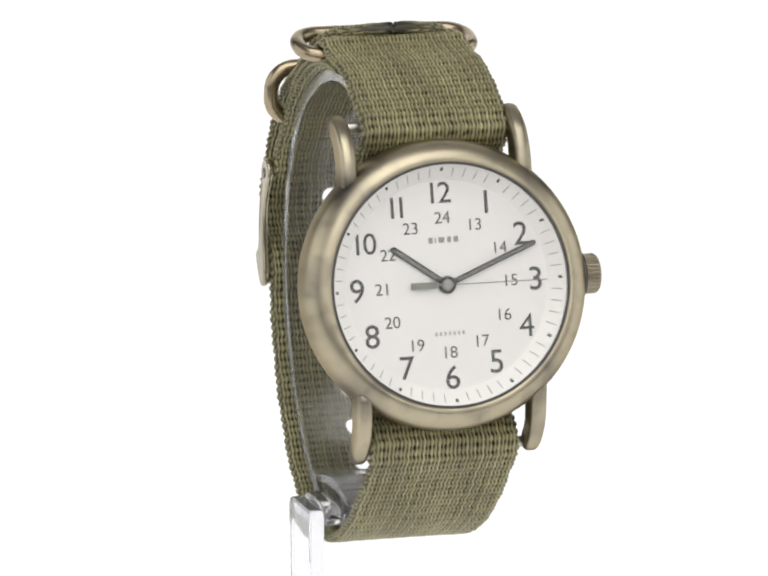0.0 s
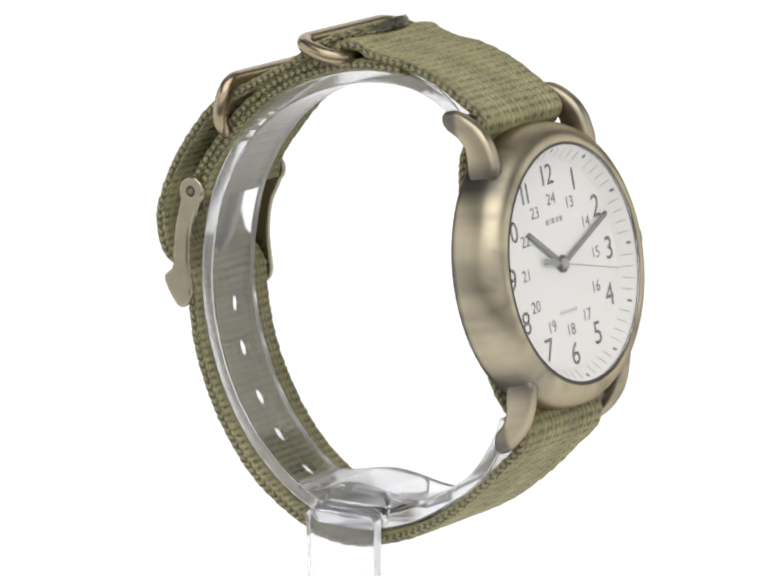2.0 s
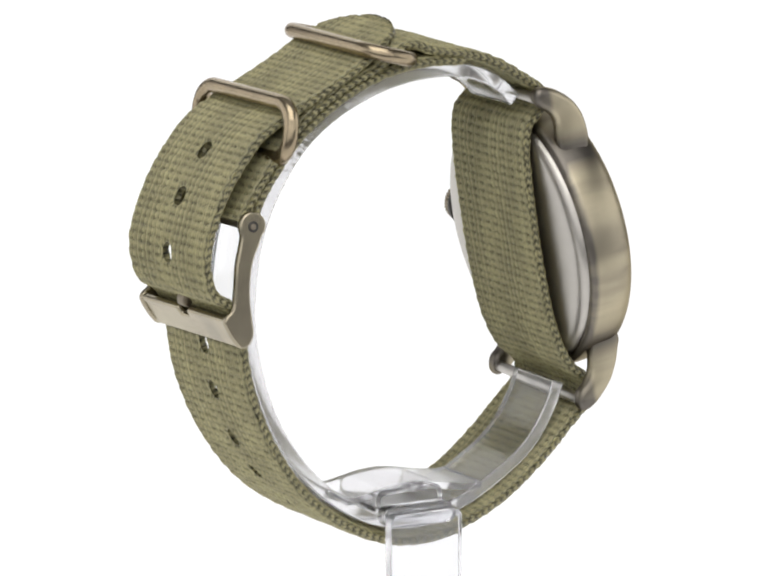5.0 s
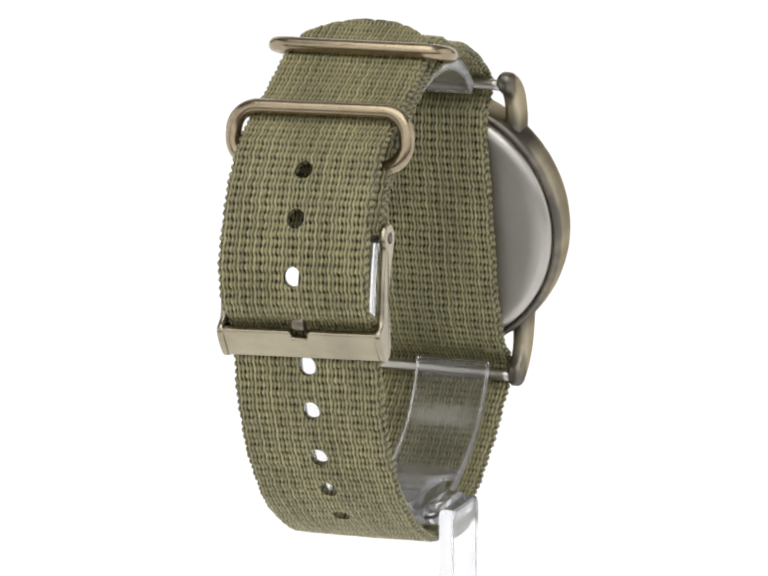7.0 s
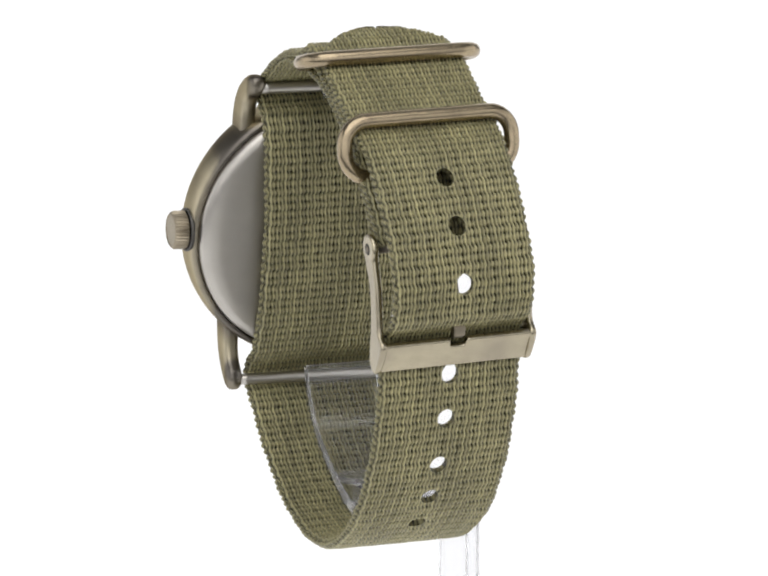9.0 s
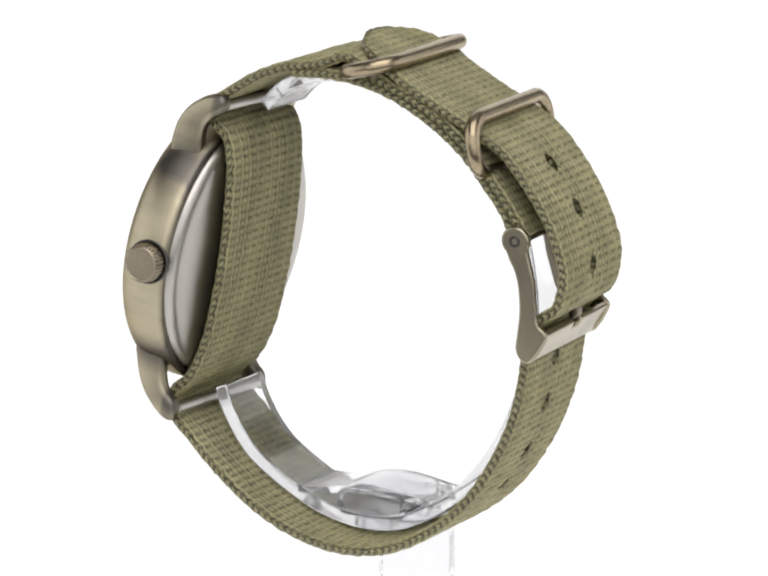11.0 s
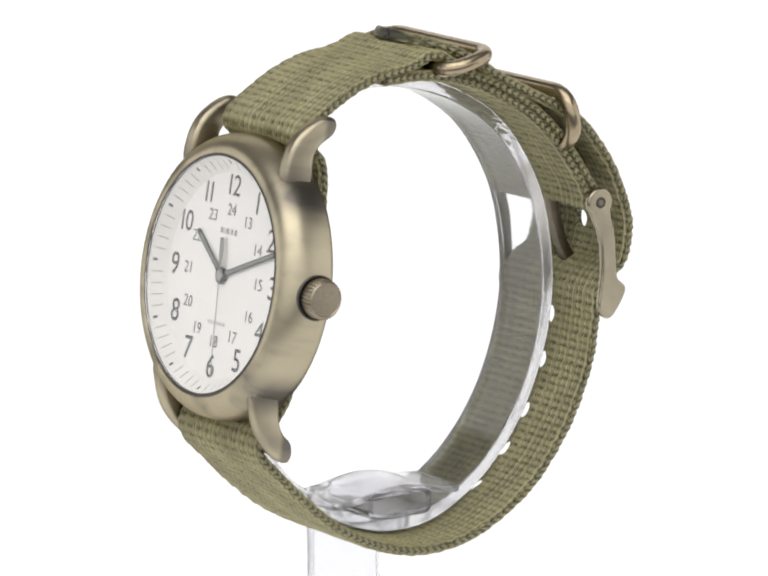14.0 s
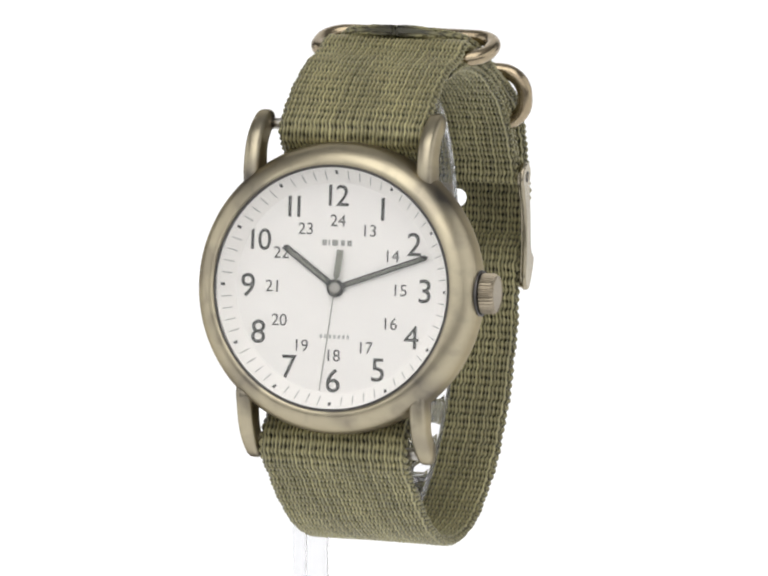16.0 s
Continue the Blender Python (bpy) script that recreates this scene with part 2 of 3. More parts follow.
# ---- the studio ----
def build_studio():
    rows = [(-0.16, -0.075), (0.9, -0.075)]
    rows += [(0.9 + 0.5 * math.sin(a), 0.425 - 0.5 * math.cos(a)) for a in np.linspace(0, math.pi / 2, 13)[1:]]
    rows += [(1.4, 1.5)]
    verts, faces = [], []
    for y, z in rows:
        verts += [(-0.9, y, z), (0.9, y, z)]
    for k in range(len(rows) - 1):
        faces.append((2 * k, 2 * k + 1, 2 * k + 3, 2 * k + 2))
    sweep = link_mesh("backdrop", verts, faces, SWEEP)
    solid = sweep.modifiers.new("thickness", "SOLIDIFY")
    solid.thickness, solid.offset = 0.004, -1
    tagged(sweep, "seamless bright white product sweep under the stand", "backdrop", kind="structure")

    def block(name, lo, hi, label, category):
        bm = bmesh.new()
        bmesh.ops.create_cube(bm, size=1)
        for v in bm.verts:
            v.co = Vector([lo[i] + (v.co[i] + 0.5) * (hi[i] - lo[i]) for i in range(3)])
        ob = part(name, bm, WALL, None, smooth=False)
        tagged(ob, label, category, kind="structure")

    block("floor", (-2.2, -2.6, -0.95), (2.2, 2.2, -0.85), "plain pale studio floor", "floor")
    block("platform", (-0.9, -0.16, -0.85), (0.9, 1.38, -0.083), "plain pale platform under the white sweep", "platform")
    block("ceiling", (-2.2, -2.6, 1.8), (2.2, 2.2, 1.9), "plain pale studio ceiling", "ceiling")
    block("wall_north", (-2.2, 2.1, -0.85), (2.2, 2.2, 1.8), "plain pale studio wall", "wall")
    block("wall_south", (-2.2, -2.6, -0.85), (2.2, -2.5, 1.8), "plain pale studio wall", "wall")
    block("wall_west", (-2.2, -2.5, -0.85), (-2.1, 2.1, 1.8), "plain pale studio wall", "wall")
    block("wall_east", (2.1, -2.5, -0.85), (2.2, 2.1, 1.8), "plain pale studio wall", "wall")


# ---- the watch ----
# dial space: x to three o'clock, y to twelve, z out of the dial
LEVEL = Matrix.Translation(PIN) @ Matrix.Rotation(radians(90 - TILT), 4, "X")
FACE = LEVEL @ Matrix.Rotation(radians(1.1), 4, "Z") @ Matrix.Rotation(radians(-0.9), 4, "Y")
ROLL = FACE @ LEVEL.inverted()  # the case sits a little askew on its strap
HALF = 9.5
RING_FOOT, RING_SLOPE = 0.05, 0.95
THICK = 1.15
HOLE_R = 1.15
YARN, PICK = 0.52, 1.07


def twist(v):
    """The strap's back leans a little to one side of the case."""
    v = np.array(v, float)
    k = np.clip(v[..., 1] / 25, 0, 1.2)
    v[..., 2] -= 0.012 * v[..., 0] * k
    v[..., 1] += 0.052 * v[..., 0] * k
    rise = np.clip((v[..., 2] - 4) / 20, 0, 1)
    v[..., 0] += 0.45 * np.clip(v[..., 1] / 25, 0, 1) + 0.6 * rise * rise * (3 - 2 * rise)
    return v


def twisted(bm):
    for v in bm.verts:
        v.co = Vector(twist(np.array(v.co) / MM)) * MM
    return bm


def weave(s, x):
    """The nylon weave: height in mm, and a tone painting shade into its gaps."""
    u = x / YARN + 240 + 0.13 * np.sin(np.pi * s / PICK) + 0.12 * np.sin(s * 0.83 + x * 0.4)
    c = np.floor(u)
    fx = u - c
    row = s / PICK
    jig = np.sin(c * 12.9898 + np.floor(row) * 78.233)
    v = row + 0.06 * np.where(c % 2 > 0, 1, -1) + 0.30 * (fx - 0.5) + 0.05 * jig
    fv = v - np.floor(v)
    along, over = np.sin(np.pi * fv), np.sin(np.pi * fx)
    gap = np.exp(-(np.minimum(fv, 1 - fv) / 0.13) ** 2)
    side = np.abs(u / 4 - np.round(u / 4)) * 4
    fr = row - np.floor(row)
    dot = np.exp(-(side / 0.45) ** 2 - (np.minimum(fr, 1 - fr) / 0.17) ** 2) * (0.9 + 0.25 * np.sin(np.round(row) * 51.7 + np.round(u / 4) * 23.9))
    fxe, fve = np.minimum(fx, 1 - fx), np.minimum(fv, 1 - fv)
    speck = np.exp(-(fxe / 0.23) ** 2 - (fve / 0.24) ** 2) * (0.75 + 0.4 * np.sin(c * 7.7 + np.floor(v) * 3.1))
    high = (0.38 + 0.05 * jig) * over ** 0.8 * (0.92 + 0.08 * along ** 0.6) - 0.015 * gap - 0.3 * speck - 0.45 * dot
    gap_tone = 0.97 - 0.65 * (1 - over ** 0.5) - 0.45 * gap * (1 - over ** 1.5) - 1.5 * speck - 1.0 * dot
    return high, np.clip(gap_tone, 0, 1)


def ribbon(name, path, parent, holes=(), round_end=0.0, step=0.15, label=""):
    """A woven band along a (y, z) path, with woven faces and punched holes."""
    s, yz = spline(path, step)
    tang = np.gradient(yz, s, axis=0)
    tang /= np.linalg.norm(tang, axis=1, keepdims=True)
    for _ in range(6):
        tang[1:-1] = (tang[:-2] + 2 * tang[1:-1] + tang[2:]) / 4
    nrm = np.stack([-tang[:, 1], tang[:, 0]], 1)
    nx = 193
    xs = np.linspace(-HALF, HALF, nx)
    ns = len(s)
    wob = 0.09 * np.sin(2 * np.pi * s / PICK) + 0.05 * np.sin(s * 1.7) + 0.05 * np.sin(s * 0.63 + 1)
    half = np.full(ns, HALF)
    if round_end:
        d = np.clip((s - (s[-1] - round_end)) / round_end, 0, 0.999)
        half = HALF * np.sqrt(1 - d ** 2.2)
    sx = xs[None, :] / HALF * half[:, None] + np.sign(xs)[None, :] * (np.abs(xs)[None, :] / HALF) ** 12 * wob[:, None] * (half[:, None] / HALF)
    ss = np.repeat(s[:, None], nx, 1)
    edge = np.clip((HALF - np.abs(xs)) / 0.45, 0, 1) ** 0.5
    both = [weave(ss, sx), weave(ss + 0.6, sx)]
    hs = [b[0] for b in both]
    ds = np.zeros_like(ss)
    dead = np.zeros((ns - 1, nx - 1), bool)
    for mid in holes:
        # punched holes: nearby vertices slide onto a round rim
        d = np.hypot((ss - mid) / 1.15, sx)
        near = (d > 0.1) & (np.abs(d - HOLE_R) < 0.13)
        k = np.where(near, HOLE_R / np.maximum(d, 0.1), 1)
        ds += (ss - mid) * (k - 1)
        sx = sx * k
        d = np.hypot(((ss - mid) + ds) / 1.15, sx)
        dc = (d[:-1, :-1] + d[1:, :-1] + d[:-1, 1:] + d[1:, 1:]) / 4
        dead |= dc < HOLE_R - 0.01
        flat = np.clip((d - HOLE_R) / 0.35, 0, 1)
        hs = [h * flat + 0.05 * (1 - flat) for h in hs]
    sag = 0.05 * np.sin(ss * 0.31) * np.cos(sx * 0.22)
    verts, yarn_shade = [], []
    for sign, h, gap_tone in ((1, hs[0], both[0][1]), (-1, hs[1], both[1][1])):
        off = sign * (THICK / 2 - 0.2) * (0.7 + 0.3 * edge[None, :]) + sign * h * (0.3 + 0.7 * edge[None, :]) + sag
        verts.append(np.stack([sx, yz[:, None, 0] + nrm[:, None, 0] * off + tang[:, None, 0] * ds, yz[:, None, 1] + nrm[:, None, 1] * off + tang[:, None, 1] * ds], -1).reshape(-1, 3))
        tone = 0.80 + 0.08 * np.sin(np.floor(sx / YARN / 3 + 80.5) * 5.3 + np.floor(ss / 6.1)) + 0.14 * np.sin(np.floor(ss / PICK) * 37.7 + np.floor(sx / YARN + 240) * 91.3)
        yarn_shade.append((gap_tone * tone).ravel())
    idx = np.arange(ns * nx).reshape(ns, nx)
    live = np.ones((ns - 1, nx - 1), bool)
    top, bot = verts[0].copy(), verts[1].copy()
    live &= ~dead
    quads = np.stack([idx[:-1, :-1], idx[1:, :-1], idx[1:, 1:], idx[:-1, 1:]], -1)
    n = ns * nx
    q1 = quads[live]
    q2 = q1[:, ::-1] + n
    # walls along every open border of the live cells
    walls = []
    pad = np.zeros((ns + 1, nx + 1), bool)
    pad[1:-1, 1:-1] = live
    for i, j in np.argwhere(live):
        if not pad[i, j + 1]:
            walls.append((idx[i, j], idx[i, j + 1]))
        if not pad[i + 2, j + 1]:
            walls.append((idx[i + 1, j + 1], idx[i + 1, j]))
        if not pad[i + 1, j] and j > 0:
            walls.append((idx[i + 1, j], idx[i, j]))
        if not pad[i + 1, j + 2] and j < nx - 2:
            walls.append((idx[i, j + 1], idx[i + 1, j + 1]))
    w = np.array(walls)
    q3 = np.stack([w[:, 1], w[:, 0], w[:, 0] + n, w[:, 1] + n], -1)
    # selvage: looped yarns round each long edge
    turns, loops, rims = 9, [], []
    start = 2 * n
    for j, way in ((0, -1), (nx - 1, 1)):
        a, b = top.reshape(ns, nx, 3)[:, j], bot.reshape(ns, nx, 3)[:, j]
        ids = [idx[:, j]]
        for k in range(1, turns):
            w = 2 * k / turns - 1
            fv = (s / PICK + 0.5 * abs(w)) % 1
            puff = np.sin(np.pi * fv) ** 0.7
            q = a + (b - a) * k / turns
            q[:, 0] += way * math.sqrt(1 - w * w) * (0.15 + 0.21 * puff) * half / HALF
            rims.append(q)
            # hollows between the loops get the same painted shade
            yarn_shade.append(np.clip(0.85 * puff - 0.25, 0, 1))
            ids.append(start + np.arange(ns))
            start += ns
        ids.append(idx[:, j] + n)
        for p0, p1 in zip(ids, ids[1:]):
            f = np.stack([p0[:-1], p0[1:], p1[1:], p1[:-1]], -1)
            loops.append(f if way < 0 else f[:, ::-1])
    faces = np.concatenate([q1[:, ::-1], q2[:, ::-1], q3[:, ::-1]] + [f[:, ::-1] for f in loops])
    allv = twist(np.concatenate([top, bot] + rims)) * MM
    me = bpy.data.meshes.new(name)
    me.vertices.add(len(allv))
    me.vertices.foreach_set("co", allv.ravel())
    me.loops.add(faces.size)
    me.loops.foreach_set("vertex_index", faces.ravel().astype(np.int32))
    me.polygons.add(len(faces))
    me.polygons.foreach_set("loop_start", np.arange(0, faces.size, 4, dtype=np.int32))
    me.update(calc_edges=True)
    me.shade_smooth()
    if round_end:
        # colour darkens towards the tip's end
        ends = np.concatenate([np.clip((s[-1] - ss.ravel()) / 0.8, 0.12, 1)] * 2 + [np.clip((s[-1] - s) / 2.0, 0.12, 1)] * (2 * (turns - 1)))
    else:
        ends = 1.0
    layer = me.attributes.new('yarn_shade', 'FLOAT', 'POINT')
    layer.data.foreach_set('value', (np.concatenate(yarn_shade) * ends).astype(np.float32))
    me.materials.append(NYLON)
    ob = new(name, me)
    ob.parent = parent
    return tagged(ob, label)


MAIN = [(25.9, 11.6), (24.3, 14.2), (21.3, 18.4), (17.6, 22.8), (12.0, 27.0), (5.8, 29.9), (3.4, 31.4), (1.6, 32.6), (-0.4, 32.9), (-2.6, 32.0), (-5.0, 31.4), (-8.0, 31.0),
        (-12.4, 29.5), (-16.5, 27.2), (-19.3, 25.3), (-20.0, 23.9), (-19.2, 22.6), (-17.4, 20.8), (-16.9, 18.0),
        (-17.1, 14.0), (-18.1, 6.5), (-19.6, -1.5), (-21.3, -7.5), (-23.7, -12.0), (-25.9, -13.9), (-26.7, -15.4),
        (-26.2, -17.2), (-23.4, -20.1), (-19.7, -23.8), (-14.4, -28.1), (-8.0, -31.3), (-1.0, -32.8), (5.4, -32.1),
        (12.0, -28.9), (17.2, -24.5), (21.6, -18.2), (24.6, -11.0), (25.8, -4.8), (26.2, -1.2), (28.0, 1.1), (29.9, 2.4),
        (30.8, 4.8), (31.0, 7.6), (29.9, 11.6), (28.0, 15.6), (25.5, 19.2), (22.7, 22.3), (18.9, 24.7), (14.6, 26.9),
        (9.6, 29.6), (6.0, 31.9), (3.0, 33.5), (-0.7, 34.7)]
LINING = [(24.2, 10.6), (23.4, 13.5), (20.5, 17.8), (16.9, 22.1), (11.5, 26.1), (5.1, 29.1), (-1.3, 30.4), (-7.5, 30.3)]


def ring_points(centre, across, half_w, half_h, corner, steps=8):
    """A rounded rectangle in the plane of x and the direction across (y, z)."""
    c = Vector((0, *centre))
    d = Vector((0, *across)).normalized()
    out = []
    for cx, cy, a0 in ((1, 1, 0), (-1, 1, 90), (-1, -1, 180), (1, -1, 270)):
        for k in range(steps + 1):
            a = radians(a0 + 90 * k / steps)
            out.append(c + Vector((1, 0, 0)) * (cx * (half_w - corner) + corner * math.cos(a)) + d * (cy * (half_h - corner) + corner * math.sin(a)))
    return out


def text_mesh(name, text, size, x, y, w, mat, parent, fat=0.0, raise_by=0.03, gap=1.0):
    """Built-in lettering centred on the dial at (x, y) mm."""
    cu = bpy.data.curves.new(name, "FONT")
    cu.body, cu.size, cu.align_x, cu.align_y = text, size * MM, "CENTER", "CENTER"
    cu.extrude, cu.offset, cu.space_character = raise_by / 2 * MM, fat * MM, gap
    tmp = bpy.data.objects.new(name, cu)
    scene.collection.objects.link(tmp)
    me = bpy.data.meshes.new_from_object(tmp.evaluated_get(bpy.context.evaluated_depsgraph_get()))
    bpy.data.objects.remove(tmp)
    bpy.data.curves.remove(cu)
    me.name = name
    co = [v.co for v in me.vertices]
    mid = Vector(((min(c.x for c in co) + max(c.x for c in co)) / 2, (min(c.y for c in co) + max(c.y for c in co)) / 2, 0))
    for v in me.vertices:
        v.co = FACE @ (v.co - mid + Vector((x, y, w)) * MM)
    me.materials.clear()
    me.materials.append(mat)
    ob = new(name, me)
    ob.parent = parent
    return ob


def bar(name, x, y, length, width, degrees, w, high, mat, parent, lean=0.0):
    """A small flat bar on the dial, turned by degrees and leaning up the chapter ring."""
    bm = bmesh.new()
    bmesh.ops.create_cube(bm, size=1)
    m = FACE @ Matrix.Translation(Vector((x, y, w)) * MM) @ Matrix.Rotation(radians(degrees), 4, "Z") @ Matrix.Rotation(lean, 4, "X")
    for v in bm.verts:
        v.co = m @ Vector((v.co.x * length * MM, v.co.y * width * MM, v.co.z * high * MM))
    return part(name, bm, mat, parent, smooth=False)


def pointer(name, outline, w, high, mat, parent, label):
    """A flat dial pointer, built pointing at twelve about its own origin on the dial's axis."""
    bm = bmesh.new()
    a = [bm.verts.new((x * MM, y * MM, w * MM)) for x, y in outline]
    b = [bm.verts.new((x * MM, y * MM, (w + high) * MM)) for x, y in outline]
    bm.faces.new(a)
    bm.faces.new(b[::-1])
    for k in range(len(a)):
        bm.faces.new((a[k], b[k], b[(k + 1) % len(a)], a[(k + 1) % len(a)]))
    bmesh.ops.recalc_face_normals(bm, faces=bm.faces)
    ob = part(name, bm, mat, parent, label, smooth=False)
    return bevelled(ob, 0.06, 2)


def inlay(parent, y0, y1, half, w):
    """A pale strip let into a pointer's upper face."""
    bm = bmesh.new()
    bmesh.ops.create_cube(bm, size=1)
    for v in bm.verts:
        v.co = Vector((v.co.x * 2 * half, (y0 + y1) / 2 + v.co.y * (y1 - y0), w + v.co.z * 0.02)) * MM
    part("inlay", bm, POINTER_GREY, parent, "pale grey strip", smooth=False)


def build_watch():
    watch = new("wristwatch")
    tagged(watch, "antique brass wristwatch with off-white dial and olive woven nylon strap", "wristwatch")

    # case
    body = lathe([(15.62, -0.6), (15.66, 2.2), (15.74, 2.38), (15.98, 2.45), (16.4, 2.38), (16.9, 2.14), (17.4, 1.76), (17.85, 1.27), (18.2, 0.68), (18.45, 0.0),
                  (18.6, -0.8), (18.66, -1.7), (18.66, -2.6), (18.62, -3.6), (18.52, -4.2), (18.3, -4.6), (17.95, -4.78), (17.65, -4.75), (17.56, -4.5), (15.7, -4.4)], FACE, 160)
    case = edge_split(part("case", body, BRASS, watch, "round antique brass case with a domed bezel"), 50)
    part("bezel_groove", lathe([(15.36, 1.9), (15.36, 2.3), (15.44, 2.37), (15.58, 2.2), (15.68, 2.26)], FACE, 160), GROOVE_AND_SHADE, case)
    back = lathe([(17.55, -4.5), (17.4, -5.0), (17.2, -5.35), (16.8, -5.65), (16.1, -5.85), (14.5, -6.0), (10, -6.2), (0, -6.3)], FACE, 128)
    edge_split(part("case_back", back, STEEL, watch, "brushed steel snap-on case back"), 40)

    # lugs: rounded horns that curve back from the case
    def lug(outline, side):
        bm = pillow(closed_curve(outline, 72), 10.45 * side, 12.55 * side, 0.8)
        bm.transform(ROLL)
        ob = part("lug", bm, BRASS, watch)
        edge_split(ob, 60)

    upper = [(-24.5, 19.5), (-24.1, 21.2), (-23.3, 23.0), (-22.0, 24.6), (-20.3, 25.75), (-18.8, 26.4), (-17.5, 26.6), (-16.45, 26.3), (-16.1, 25.5), (-16.4, 24.6),
             (-17.1, 23.9), (-18.1, 23.4), (-18.95, 22.7), (-19.55, 21.8), (-19.8, 20.6), (-20.0, 18.8), (-20.6, 17.4), (-22.5, 16.9), (-24.2, 17.5)]
    lower = [(-29.75, -8.0), (-29.65, -9.5), (-29.35, -11.6), (-28.7, -13.6), (-27.7, -15.2), (-26.6, -16.5), (-25.5, -17.35), (-24.5, -17.6), (-23.85, -16.95), (-23.7, -15.8),
             (-23.95, -14.9), (-24.7, -14.1), (-25.25, -13.1), (-25.5, -11.9), (-25.5, -10.0), (-25.7, -8.0), (-26.5, -7.0), (-29.0, -7.0)]
    for side in (-1, 1):
        lug(upper, side)
        lug(lower, side)
    for y, z in ((-17.5, 24.8), (-24.7, -16.3)):
        bm = rod([(x, y, z) for x in (-10.7, -9.6, -9.5, 9.5, 9.6, 10.7)], 0.75)
        bm.transform(ROLL)
        part("spring_bar", bm, STEEL, watch, "thin steel spring bar")

    # crown
    crown_m = FACE @ Matrix.Translation(Vector((-0.2, 0, -2.4)) * MM) @ Matrix.Rotation(radians(90), 4, "Y")
    teeth = 32
    bm = bmesh.new()
    rings = []
    for r, w, cut in ((1.2, 18.0, 0), (1.2, 18.85, 0), (2.3, 18.85, 1), (2.6, 19.05, 1), (2.6, 20.5, 1), (2.35, 20.85, 0.4), (2.15, 20.95, 0), (2.05, 20.85, 0), (0.0, 20.95, 0)):
        if r == 0:
            rings.append([bm.verts.new(crown_m @ Vector((0, 0, w * MM)))])
            continue
        ring = []
        for k in range(teeth * 4):
            a = 2 * math.pi * k / (teeth * 4)
            rr = r - cut * (0.16 if k % 4 in (0, 1) else 0)
            ring.append(bm.verts.new(crown_m @ Vector((rr * MM * math.cos(a), rr * MM * math.sin(a), w * MM))))
        rings.append(ring)
    for a, b in zip(rings, rings[1:]):
        for k in range(teeth * 4):
            q = list(dict.fromkeys([a[k % len(a)], a[(k + 1) % len(a)], b[(k + 1) % len(b)], b[k % len(b)]]))
            bm.faces.new(q)
    bmesh.ops.recalc_face_normals(bm, faces=bm.faces)
    edge_split(part("crown", bm, BRASS_BROWN, watch, "small knurled winding crown"), 30)

    # dark dish that paints the shade lying round the crown
    part("crown_seat_shade", lathe([(0, 18.4), (2.9, 18.4), (2.95, 18.88), (2.75, 18.92), (2.7, 18.8), (0, 18.8)], crown_m, 48), GROOVE_AND_SHADE, watch)

    # dial
    dial = part("dial", lathe([(0, 0.0), (15.3, 0.0), (15.5, -0.3), (0, -0.3)], FACE, 128), DIAL, watch, "off-white printed dial")
    edge_split(dial)
    edge_split(part("chapter_ring", lathe([(13.4, 0.0), (13.45, RING_FOOT), (15.5, RING_FOOT + RING_SLOPE * 2.05)], FACE, 128), REHAUT, dial), 20)
    for k in range(1, 13):
        a = radians(30 * k)
        size, gap = ((4.25, 1.0) if k < 10 else (3.85, 0.62 if k == 11 else 0.84))
        text_mesh("numeral", str(k), size, 11.8 * math.sin(a), 11.8 * math.cos(a), 0.02, PRINT, dial, 0.0 if k == 4 else 0.015, gap=gap)
        text_mesh("numeral", str(k + 12), 2.15, 8.6 * math.sin(a), 8.6 * math.cos(a), 0.02, PRINT, dial, 0.0)
    for k in range(60):
        a = radians(6 * k)
        for name, r, wide, long, ink in ((("hour_mark", 14.75, 0.36, 0.6, PRINT),) if k % 5 == 0 else (("minute_mark", 14.4, 0.12, 1.5, PRINT_GREY),)):
            lift = RING_FOOT + RING_SLOPE * (r - 13.45) + 0.015
            bar(name, r * math.sin(a), r * math.cos(a), wide, long, -6 * k, lift, 0.03, ink, dial, math.atan(RING_SLOPE))
    # two unlettered marks: rows of small pale blocks
    for x, wide in ((-1.72, 0.6), (-1.08, 0.18), (-0.3, 0.75), (0.72, 0.5), (1.62, 0.6)):
        bar("maker_mark", x, 5.75, wide, 0.72, 0, 0.02, 0.03, PRINT_GREY, dial)
    for k in range(7):
        bar("maker_mark", -1.8 + 0.6 * k, -6.2, 0.32, 0.5, 0, 0.02, 0.03, PRINT_PALE, dial)

    # pointers, keyed in motions()
    hour = pointer("hour_pointer", [(-0.42, 0.6), (-0.42, 8.4), (0, 8.8), (0.42, 8.4), (0.42, 0.6), (0.3, -0.6), (-0.3, -0.6)], 0.22, 0.1, POINTER, watch, "black baton hour pointer")
    part("hub", lathe([(0, 0.2), (1.15, 0.2), (1.15, 0.34), (0, 0.34)], Matrix(), 40), POINTER, hour)
    inlay(hour, 1.6, 8.0, 0.17, 0.325)
    minute = pointer("minute_pointer", [(-0.36, 0.6), (-0.36, 12.6), (0, 13.0), (0.36, 12.6), (0.36, 0.6), (0.3, -0.6), (-0.3, -0.6)], 0.40, 0.1, POINTER, watch, "black baton minute pointer")
    part("hub", lathe([(0, 0.38), (1.05, 0.38), (1.05, 0.53), (0, 0.53)], Matrix(), 40), POINTER, minute)
    inlay(minute, 1.5, 12.1, 0.14, 0.505)
